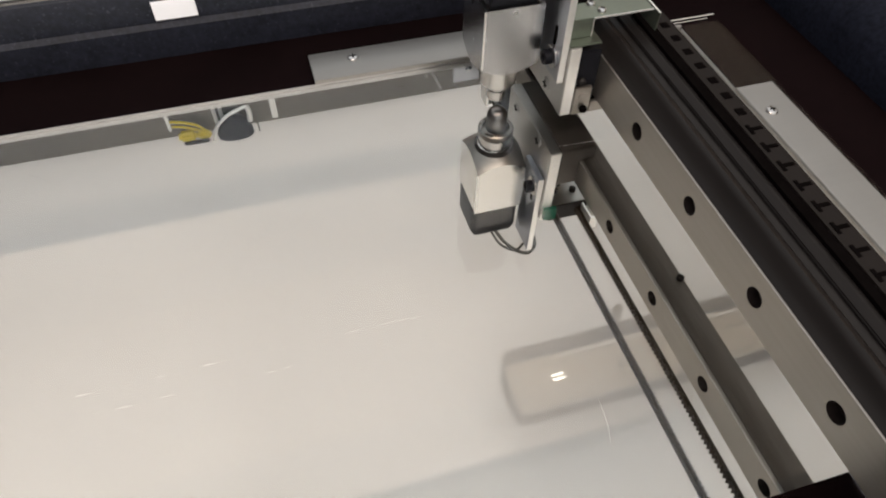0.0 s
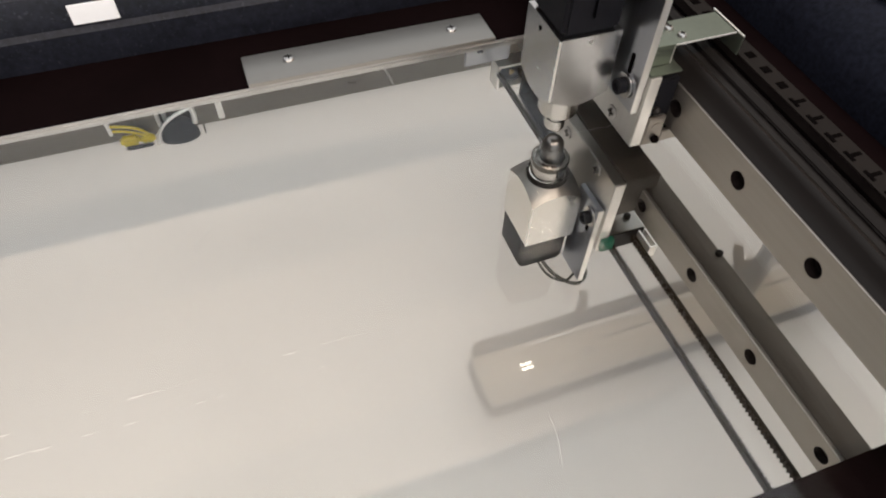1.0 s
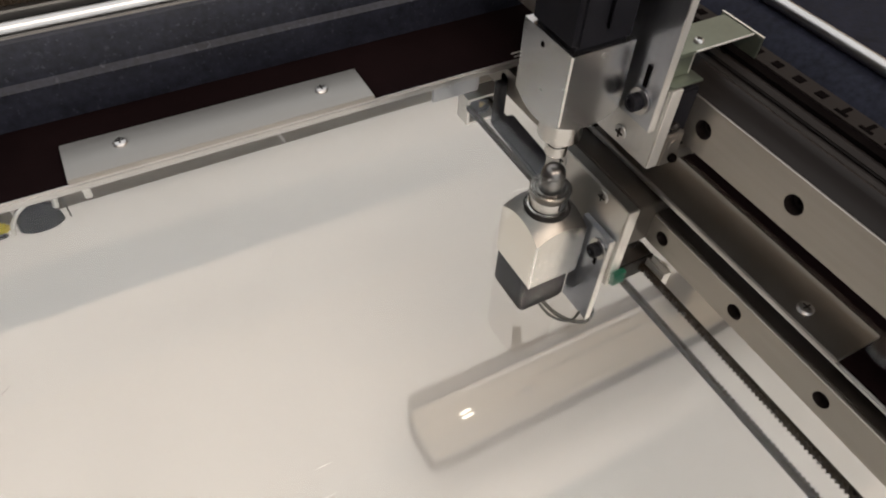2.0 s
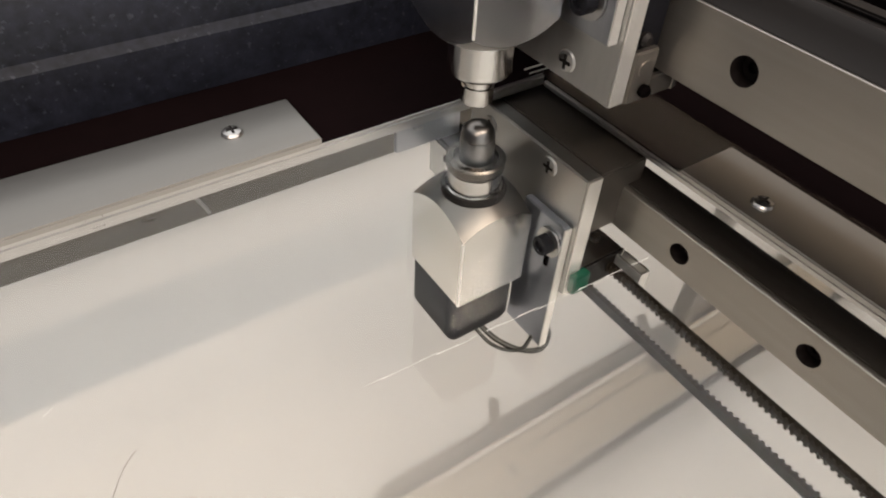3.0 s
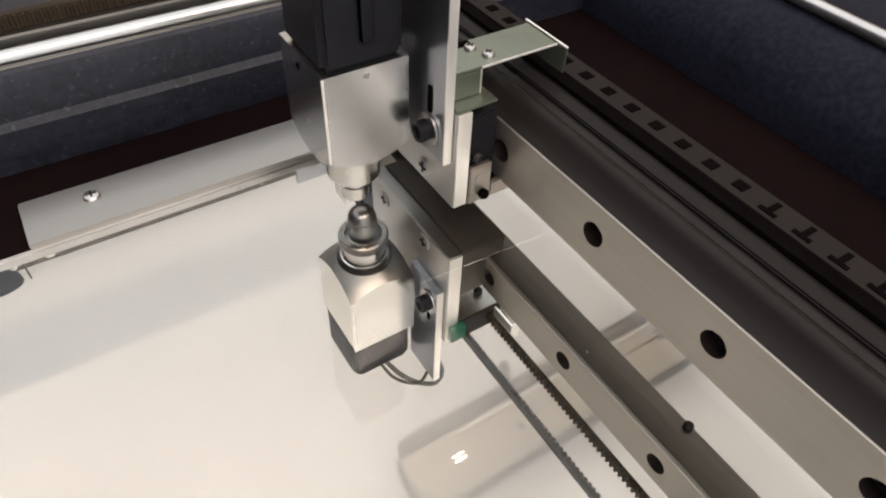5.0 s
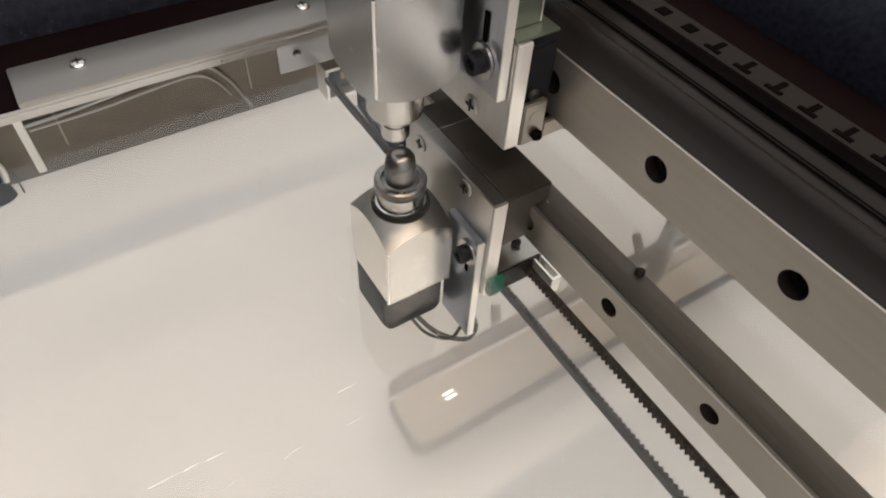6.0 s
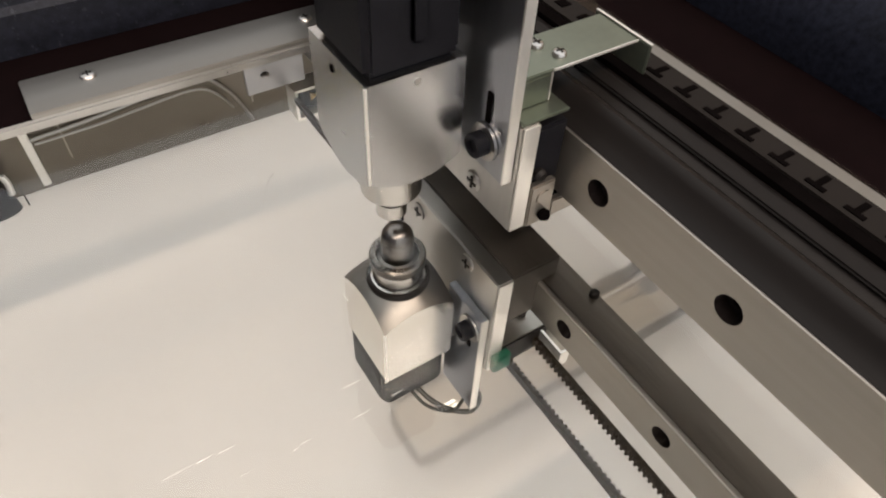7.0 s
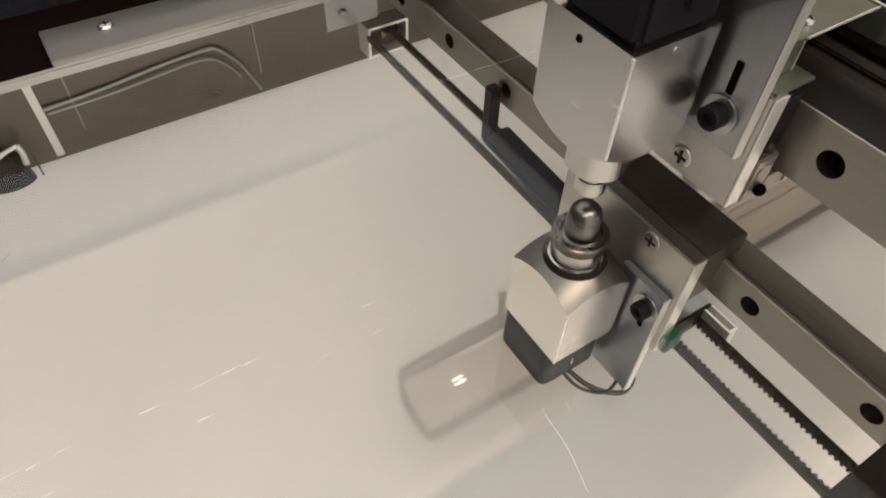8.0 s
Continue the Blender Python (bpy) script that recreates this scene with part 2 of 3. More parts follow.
def drilled_rail(x1, z0, z1, zc, r, centres, y0, y1, chamfer):
    """A rail along y whose front face (x = 0) has round counterbores at the centres; its top front edge is chamfered."""
    bm = bmesh.new()
    ztop = z1 - chamfer
    cuts = [y1] + [(a + b) / 2 for a, b in zip(centres, centres[1:])] + [y0]
    for yc, hi, lo in zip(centres, cuts, cuts[1:]):
        corner = [math.atan2(z - zc, y - yc) for y in (lo, hi) for z in (z0, ztop)]
        angles = sorted([2 * math.pi * k / 28 - math.pi for k in range(28)] + corner)
        outer, inner = [], []
        for a in angles:
            c, n = math.cos(a), math.sin(a)
            ky = ((hi if c > 0 else lo) - yc) / c if abs(c) > 1e-9 else 1e9
            kz = ((ztop if n > 0 else z0) - zc) / n if abs(n) > 1e-9 else 1e9
            k = min(ky, kz)
            outer.append(bm.verts.new((0.0, yc + k * c, zc + k * n)))
            inner.append(bm.verts.new((0.0, yc + r * c, zc + r * n)))
        for i in range(len(angles)):
            j = (i + 1) % len(angles)
            bm.faces.new((outer[i], outer[j], inner[j], inner[i]))
    ring = [(0.0, ztop), (chamfer * 0.7, z1 - chamfer * 0.25), (chamfer * 1.4, z1), (x1, z1), (x1, z0), (0.0, z0)]
    a = [bm.verts.new((x, y0, z)) for x, z in ring]
    b = [bm.verts.new((x, y1, z)) for x, z in ring]
    for i in range(5):
        bm.faces.new((a[i], a[i + 1], b[i + 1], b[i]))
    bm.faces.new(a)
    bm.faces.new(b[::-1])
    return bm


def rail_bore(y, z, r, parent):
    """The wall and bottom of a counterbore, darkened for its shade, with the bolt's head at its bottom."""
    bm = bmesh.new()
    rings = []
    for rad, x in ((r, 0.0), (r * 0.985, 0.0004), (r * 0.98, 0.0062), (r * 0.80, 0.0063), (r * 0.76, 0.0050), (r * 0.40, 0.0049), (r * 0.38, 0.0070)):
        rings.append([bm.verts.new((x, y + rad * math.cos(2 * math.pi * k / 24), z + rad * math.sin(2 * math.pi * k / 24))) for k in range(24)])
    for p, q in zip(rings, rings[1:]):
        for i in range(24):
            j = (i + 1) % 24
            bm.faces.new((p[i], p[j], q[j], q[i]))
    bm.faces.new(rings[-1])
    part("bolt_hole", bm, M_BORE, parent, "counterbore with its shade in the colour")


def tube(points, r, steps=8):
    """A round wire through points."""
    bm = bmesh.new()
    pts = [Vector(p) for p in points]
    fine = []
    for i in range(len(pts) - 1):
        p0, p1, p2, p3 = pts[max(i - 1, 0)], pts[i], pts[i + 1], pts[min(i + 2, len(pts) - 1)]
        for k in range(6):
            t = k / 6
            fine.append(0.5 * ((2 * p1) + (p2 - p0) * t + (2 * p0 - 5 * p1 + 4 * p2 - p3) * t * t + (3 * p1 - p0 - 3 * p2 + p3) * t ** 3))
    fine.append(pts[-1])
    rings = []
    for i, p in enumerate(fine):
        d = (fine[min(i + 1, len(fine) - 1)] - fine[max(i - 1, 0)]).normalized()
        u = d.orthogonal().normalized() if i == 0 else (u - d * u.dot(d)).normalized()
        v = d.cross(u)
        rings.append([bm.verts.new(p + r * (math.cos(2 * math.pi * k / steps) * u + math.sin(2 * math.pi * k / steps) * v)) for k in range(steps)])
    for a, b in zip(rings, rings[1:]):
        for k in range(steps):
            j = (k + 1) % steps
            bm.faces.new((a[k], a[j], b[j], b[k]))
    bm.faces.new(rings[0])
    bm.faces.new(rings[-1])
    return bm


def turned_block(cx, cy, hx, hy, z_end, z_flat, r_flat, slope, cells=28):
    """A square block whose one end is turned to a cone: it runs from z_end (square) to z_flat (round)."""
    bm = bmesh.new()
    sign = 1 if z_flat > z_end else -1
    grid = []
    for i in range(cells + 1):
        row = []
        for j in range(cells + 1):
            x, y = -hx + 2 * hx * i / cells, -hy + 2 * hy * j / cells
            d = max(0.0, math.hypot(x, y) - r_flat)
            row.append(bm.verts.new((cx + x, cy + y, z_flat - sign * (slope * d + 14.0 * d * d))))
        grid.append(row)
    for i in range(cells):
        for j in range(cells):
            bm.faces.new((grid[i][j], grid[i + 1][j], grid[i + 1][j + 1], grid[i][j + 1])).material_index = 1
    rim = [grid[i][0] for i in range(cells)] + [grid[cells][j] for j in range(cells)] + [grid[i][cells] for i in range(cells, 0, -1)] + [grid[0][j] for j in range(cells, 0, -1)]
    low = [bm.verts.new((v.co.x, v.co.y, z_end)) for v in rim]
    for i in range(len(rim)):
        j = (i + 1) % len(rim)
        bm.faces.new((rim[i], low[i], low[j], rim[j]))
    bm.faces.new(low)
    return bm


def cross_screw(name, at, axis, r, parent, mat=None):
    """A countersunk cross-head screw, facing along -axis for x, up for z."""
    if axis == "x":
        ob = part(name, lathe([(r * 0.96, 0.0002), (r, -0.0004), (r * 0.9, -0.0009), (r * 0.5, -0.0012)], (0, 0, 0), "x", 20), mat or M_CHROME, parent)
        cut = join(box(-0.0016, -0.001, -r * 0.62, r * 0.62, -r * 0.13, r * 0.13), box(-0.00162, -0.001, -r * 0.13, r * 0.13, -r * 0.62, r * 0.62))
    else:
        ob = part(name, lathe([(r, 0.0), (r, 0.0006), (r * 0.85, 0.0014), (r * 0.45, 0.0019)], (0, 0, 0), "z", 20), mat or M_CHROME, parent)
        cut = join(box(-r * 0.55, r * 0.55, -r * 0.12, r * 0.12, 0.0016, 0.0021), box(-r * 0.12, r * 0.12, -r * 0.55, r * 0.55, 0.0016, 0.00212))
    ob.location = at
    # Recess is a raised dark cross, its shade given by colour
    part("cross_recess", cut, M_BLACKMETAL, ob, smooth=False)
    return ob


# ---------------------------------------------------------------- setting
X0, X1, Y0, Y1 = -0.85, 0.1335, -0.310, 0.0425   # opening of the table


def table():
    t = thing("table_top", "dark brown table board round a rectangular opening", "table", kind="structure")
    for x0, x1, y0, y1 in ((-0.95, 0.60, Y1, 0.32), (-0.95, 0.60, -0.42, Y0), (-0.95, X0, Y0, Y1), (X1, 0.60, Y0, Y1)):
        part("board", box(x0, x1, y0, y1, 0.0245, 0.0280), M_TABLE, t, smooth=False)
    part("rim", join(box(X0, X1, Y1 - 0.0030, Y1 - 0.0001, 0.0240, 0.0300, 0.0012), box(X1 - 0.0022, X1 - 0.0001, Y0, Y1 - 0.0035, 0.0245, 0.0279, 0.0009)), M_CHROME, t, "bright rounded steel rim of the opening")


def glass_edge_glint():
    # Bright strips added to draw the highlight along the glass's rear edge
    c = part("glass_edge_glint", join(box(0.1285, 0.168, 0.0492, 0.0502, 0.0281, 0.0290, 0.0003), box(0.1285, 0.160, 0.0455, 0.0461, 0.0281, 0.0288, 0.0002)), M_ALU_SIDE)
    tagged(c, "thin bright strips added for the glass edge's highlight", "metal strip")


def tray():
    t = thing("tray", "deep white tray with steel back and side walls below the opening", "tray", kind="structure")
    bm = box(-1.3, 1.1, -0.75, 0.4235, -0.315, -0.300)
    bmesh.ops.delete(bm, geom=[f for f in bm.faces if f.normal.z < -0.9], context="FACES_ONLY")
    part("tray_floor", bm, M_WHITE, t, "white floor made half see-through, with a folded rim", smooth=False)
    part("tray_wall", box(-1.3, 1.1, 0.4178, 0.4230, -0.2998, -0.150), M_TRAYWALL, t, "brown-grey steel back wall", smooth=False)
    part("tray_side", box(0.590, 0.595, -0.41, 0.31, -0.2998, 0.0244), M_TRAYWALL, t, smooth=False)
    part("tray_side", box(-0.945, -0.940, -0.41, 0.31, -0.2998, 0.0244), M_TRAYWALL, t, smooth=False)
    for x, y in ((-1.27, -0.72), (-1.27, 0.38), (1.07, -0.72), (1.07, 0.38)):
        part("leg", box(x - 0.02, x + 0.02, y - 0.02, y + 0.02, -1.4199, -0.3151, 0.003), M_STEEL, t)
    for x in (-0.168, 0.047):
        part("seam", box(x - 0.0010, x + 0.0010, 0.4165, 0.4177, -0.270, -0.152), M_STEEL, t, smooth=False)
    for x, r, z in ((-0.345, 0.0022, -0.285), (-0.283, 0.0024, -0.285), (-0.274, 0.0024, -0.287), (-0.203, 0.0042, -0.292)):
        part("upright", box(x - r, x + r, 0.4110, 0.4176, z, -0.152, 0.001), M_ALU_SIDE, t, "pale metal upright")


def flange(name, x0, x1, y0, y1, z0, z1, screws):
    f = thing(name, "brushed steel holding plate screwed to the dark table", "metal plate", "holding plates")
    part("plate", box(x0, x1, y0, y1, z0, z1, 0.0006), M_BRUSHED, f)
    for x, y in screws:
        cross_screw("screw", (x, y, z1), "z", 0.0042, f)
    return f


def glass_sheet():
    g = part("glass_sheet", box(X0 - 0.02, 0.1650, Y0 - 0.02, Y1 - 0.0034, 0.0281, 0.0301), M_GLASS, None, smooth=False)
    g.visible_shadow = False
    tagged(g, "clear glass sheet with fine scratches over the opening", "glass sheet")
    rng = random.Random(5)
    bm = bmesh.new()

    def nick(x, y, dx, dy, w):
        d = Vector((dx, dy, 0)).normalized()
        n = Vector((-d.y, d.x, 0)) * w
        a, b = Vector((x, y, 0.03027)), Vector((x + dx, y + dy, 0.03027))
        q = [bm.verts.new(v) for v in (a - n, b - n * 0.4, b + n * 0.4, a + n)]
        bm.faces.new(q)

    for y, x0, x1 in ((-0.1728, -0.38, -0.10), (-0.1850, -0.33, -0.085)):
        x = x0
        while x < x1:
            ln = rng.uniform(0.002, 0.010)
            if rng.random() < 0.55:
                nick(x, y + rng.uniform(-0.0006, 0.0006), ln, rng.uniform(-0.0003, 0.0003), rng.uniform(0.00005, 0.00020))
            x += ln + rng.uniform(0.0003, 0.003)
    x = -0.022
    while x < 0.080:
        nick(x, -0.0690 - 0.048 * x + rng.uniform(-0.0004, 0.0004), 0.0075, -0.0003, rng.uniform(0.00003, 0.00014))
        x += 0.0058
    for _ in range(26):
        a = rng.uniform(0.3, 1.9)
        ln = rng.uniform(0.0008, 0.005)
        nick(rng.uniform(-0.42, 0.08), rng.uniform(-0.29, 0.03), ln * math.cos(a), ln * math.sin(a), rng.uniform(0.00006, 0.00015))
    sc = part("scratch_marking", bm, M_SCRATCH, g, "fine white scratches", smooth=False)
    tagged(sc, kind="stuff")
    zf = 0.03042
    hairs = (([(-0.0785, -0.0545), (-0.0830, -0.0585), (-0.0880, -0.0665)], M_HAIR), ([(-0.206, -0.0785), (-0.2135, -0.0850), (-0.218, -0.0938)], M_HAIR),
             ([(-0.0717, -0.243), (-0.0728, -0.256), (-0.0765, -0.270)], M_SCRATCH), ([(-0.355, -0.0033), (-0.346, -0.009), (-0.339, -0.018)], M_HAIR))
    for pts, mat in hairs:
        part("hair", tube([(x, y, zf) for x, y in pts], 0.00010, 6), mat, g, "fine hair lying on the glass")


def room():
    # Added bright ground: backdrop for what shows through the tray floor
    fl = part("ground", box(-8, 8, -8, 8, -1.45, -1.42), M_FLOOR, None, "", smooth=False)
    tagged(fl, "pale ground added as bright backdrop below the see-through tray", "floor", kind="structure")
    # Unseen dark wall, added to darken what left-facing metal reflects
    w = part("unseen_wall_west", box(-2.45, -2.40, -3.0, 3.25, -1.42, 2.4), M_ROOMWALL, None, smooth=False)
    tagged(w, "unseen dark wall added to dim light from the left", "wall", kind="structure")
    # Unseen beige walls, added to block and warm light from right and back
    w = part("unseen_wall_east", box(2.60, 2.65, -3.0, 3.25, -1.42, 2.4), M_WALLBROWN, None, smooth=False)
    tagged(w, "unseen beige wall added to dim and warm the light", "wall", kind="structure")
    w = part("unseen_wall_north", box(-2.40, 2.60, 3.20, 3.25, -1.42, 2.4), M_WALLBROWN, None, smooth=False)
    tagged(w, "unseen beige wall added to dim and warm the light", "wall", kind="structure")
    # Stand-in for a ceiling light's reflection, added as solid shapes below the tray
    b = thing("reflected_light", "stand-in below the tray for a reflected ceiling light", "duct")
    z = -1.330

    def slab(x0, x1, y0, y1, z0, z1, r):
        return rounded_block(x0, x1, y0, y1, z0, z1, r, 0.002)

    part("dark_outline", slab(0.2240, 2.55, 0.2765, 0.4460, z + 0.010, z + 0.0585, 0.034), M_LAMPDARK, b, "thin dark outline of the reflected light")
    part("side_flange", slab(0.2312, 2.55, 0.2845, 0.4385, z + 0.0586, z + 0.0600, 0.028), M_LAMPSOFT, b, "brown edge of the reflected light")
    part("cover", slab(0.2390, 2.55, 0.2930, 0.4320, z + 0.0601, z + 0.0640, 0.022), M_LAMPBODY, b, "pale face of the reflected light")
    part("white_line", box(0.395, 2.55, 0.4195, 0.4265, z + 0.0641, z + 0.0665, 0.001), M_WHITEBAR, b, "white line of the reflected light")
    part("crease", box(0.430, 2.55, 0.4145, 0.4185, z + 0.0641, z + 0.0650, 0.0004), M_LAMPMID, b, "dark line of the reflected light")
    part("crease", box(0.600, 2.55, 0.3760, 0.3830, z + 0.0641, z + 0.0648, 0.0003), M_LAMPMID, b, "dark line of the reflected light")
    part("crease", box(0.420, 2.55, 0.3050, 0.3085, z + 0.0641, z + 0.0650, 0.0004), M_LAMPMID, b, "dark line of the reflected light")
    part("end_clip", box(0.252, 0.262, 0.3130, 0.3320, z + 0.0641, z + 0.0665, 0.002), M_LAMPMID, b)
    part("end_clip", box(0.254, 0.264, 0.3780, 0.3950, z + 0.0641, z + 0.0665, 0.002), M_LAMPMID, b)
    # Two glowing dashes draw the reflected highlight
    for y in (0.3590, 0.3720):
        part("glint", box(0.350, 0.384, y - 0.0035, y + 0.0035, z + 0.0641, z + 0.0680, 0.003), M_GLINT, b, "glowing dash for the reflection's bright spot")
    part("sensor", lathe([(0.010, z + 0.0641), (0.010, z + 0.0680), (0.007, z + 0.0700)], (0.548, 0.353, 0), "z", 16), M_LAMPDARK, b, "small dark spot of the reflected light")
    part("dark_band", box(0.262, 2.55, 0.4460, 0.4790, z - 0.030, z + 0.040, 0.012, 4), M_LAMPMID, b, "dark band beside the reflected light")
    part("dark_band", box(0.262, 2.55, 0.4795, 0.5020, z - 0.040, z + 0.030, 0.010, 4), M_LAMPSOFT, b, "outer grey band beside the reflected light")
    for x in (0.566, 1.10):
        bm = box(-0.013, 0.013, -0.052, 0.052, -0.012, 0.012, 0.004)
        bmesh.ops.transform(bm, matrix=pose(x + 0.032, 0.492, z + 0.058, 0, 0, -34), verts=bm.verts)
        part("bracket", bm, M_LAMPMID, b)
    for x in (0.40, 1.4, 2.4):
        part("saddle", box(x - 0.03, x + 0.03, 0.330, 0.402, -1.4199, z + 0.0099, 0.003), M_LAMPDARK, b)


def guide_profile():
    """(depth, height) of a machine cover: rough lower face, smoother upper face, rounded top."""
    return [(0.0, 0.0282), (0.0, 0.052), (0.004, 0.055), (0.004, 0.072), (0.007, 0.078), (0.030, 0.080), (0.20, 0.080), (0.20, 0.0282)]


def back_guide():
    b = thing("back_guide", "dark blue machine cover with a bright rod behind the table", "machine cover")
    bm = extrude_y([(d, z) for d, z in guide_profile()], -1.0, 0.7)
    bmesh.ops.transform(bm, matrix=Matrix(((0, 1, 0, 0), (1, 0, 0, 0.1055), (0, 0, 1, 0), (0, 0, 0, 1))), verts=bm.verts)
    part("cover", bm, M_NAVY_ROUGH, b)
    part("rod", lathe([(0.0042, -1.0), (0.0042, 0.7)], (0, 0.124, 0.0805), "x", 20), M_CHROME, b, "polished guide rod")
    part("ledge", box(-1.0, 0.7, 0.117, 0.1195, 0.0745, 0.0795, 0.001), M_BRUSHED, b)
    part("rack_bed", box(-1.0, 0.7, 0.134, 0.155, 0.0802, 0.0860, 0.001), M_BRUSHED, b, "grey rack bed")
    rk = part("rack", box(-1.0, 0.7, 0.140, 0.144, 0.0862, 0.0940), M_RUBBER, b, "dark toothed rack")
    bm = bmesh.new()
    for i in range(300):
        x = -0.75 + i * 0.004
        v = [bm.verts.new(p) for p in ((x, 0.1398, 0.0868), (x + 0.002, 0.1398, 0.0868), (x + 0.002, 0.1398, 0.0935), (x, 0.1398, 0.0935), (x + 0.0005, 0.1380, 0.0868), (x + 0.0015, 0.1380, 0.0868), (x + 0.0015, 0.1380, 0.0935), (x + 0.0005, 0.1380, 0.0935))]
        for q in ((4, 5, 6, 7), (0, 4, 7, 3), (1, 2, 6, 5), (3, 7, 6, 2), (0, 1, 5, 4)):
            bm.faces.new([v[k] for k in q])
    tagged(part("teeth", bm, M_RUBBER, rk, smooth=False), kind="stuff")
    part("label", box(-0.2665, -0.2365, 0.1078, 0.1092, 0.0575, 0.0715), M_PAPER, b, "blank white label")


def side_guide():
    b = thing("side_guide", "dark blue machine cover with a bright rod beside the table", "machine cover")
    part("cover", extrude_y([(0.222 + d, z) for d, z in ((0.0, 0.0282), (0.0, 0.046), (0.003, 0.056), (0.009, 0.066), (0.018, 0.0745), (0.030, 0.0795), (0.042, 0.0800), (0.20, 0.0800), (0.20, 0.0282))], -0.44, 0.104), M_NAVY, b)
    part("rod", lathe([(0.0042, -0.44), (0.0042, 0.10)], (0.262, 0, 0.0845), "y", 20), M_CHROME, b, "polished guide rod")


def tray_clutter():
    p = thing("plug", "yellow plastic plug with two short yellow wires against the tray wall", "plug")
    part("body", box(-0.336, -0.312, 0.3990, 0.4120, -0.2996, -0.2850, 0.004, 3), M_YELLOW, p)
    part("socket", box(-0.3115, -0.293, 0.4000, 0.4110, -0.2996, -0.2890, 0.003, 3), M_YELLOW, p)
    part("dark_foot", box(-0.331, -0.296, 0.3925, 0.3988, -0.2998, -0.2945, 0.002), M_LAMPDARK, p, "dark brown foot")
    part("wire", tube([(-0.300, 0.407, -0.2885), (-0.309, 0.408, -0.279), (-0.324, 0.409, -0.272), (-0.342, 0.411, -0.2685)], 0.0019), M_YELLOW, p, "yellow wire")
    part("wire", tube([(-0.303, 0.404, -0.2885), (-0.314, 0.405, -0.2815), (-0.327, 0.406, -0.2765), (-0.341, 0.408, -0.2745)], 0.0016), M_YELLOW, p, "yellow wire")
    c = thing("hose_hump", "black rubber hump under a pale bent hose", "hose")
    bm = bmesh.new()
    bmesh.ops.create_uvsphere(bm, u_segments=28, v_segments=16, radius=1.0)
    for v in bm.verts:
        v.co = Vector((-0.2600 + 0.0250 * v.co.x, 0.4010 + 0.0140 * v.co.y, -0.2998 + 0.0360 * max(0.0, v.co.z)))
    part("hump", bm, M_NAVYPLASTIC, c)
    part("hose", tube([(-0.2900, 0.394, -0.2975), (-0.2870, 0.394, -0.285), (-0.2790, 0.394, -0.2725), (-0.2670, 0.395, -0.2625), (-0.2530, 0.397, -0.2570), (-0.2380, 0.400, -0.2540)], 0.0026), M_ALU_SIDE, c, "pale bent hose")
    part("hose", tube([(-0.2380, 0.400, -0.2540), (-0.2360, 0.398, -0.264), (-0.2375, 0.396, -0.277)], 0.0036), M_ALU_SIDE, c, "pale hose end")
    part("fin", box(-0.2290, -0.2272, 0.3970, 0.3990, -0.2998, -0.268, 0.0006), M_WIRE, c, "thin dark fin")
    w = thing("wall_cable", "two grey steel cables hanging along the tray wall", "cable")
    part("wire", tube([(-0.200, 0.4135, -0.2310), (-0.1378, 0.4140, -0.2275), (-0.0663, 0.4140, -0.2195), (-0.018, 0.4135, -0.2165), (0.0004, 0.4125, -0.2200), (0.0226, 0.4110, -0.2470), (0.0406, 0.4080, -0.2880)], 0.0020), M_BRUSHED, w)
    part("wire", tube([(-0.196, 0.4125, -0.2365), (-0.1293, 0.4125, -0.2350), (-0.0734, 0.4125, -0.2300), (-0.0300, 0.4125, -0.2265), (-0.0080, 0.4118, -0.2300), (0.0080, 0.4105, -0.2440), (0.0200, 0.4090, -0.2640)], 0.0015), M_BRUSHED, w)


table()
glass_edge_glint()
tray()
flange("holding_plate", -0.165, 0.019, 0.0398, 0.0735, 0.0302, 0.0334, ((-0.133, 0.061), (-0.0095, 0.060)))
flange("holding_plate", 0.1272, 0.158, -0.235, -0.0465, 0.0302, 0.0332, ((0.1378, -0.0765), (0.1375, -0.207)))
glass_sheet()
room()
back_guide()
side_guide()
tray_clutter()

# ---------------------------------------------------------------- gantry (moves along x)
RY0, RY1 = -0.62, 0.10


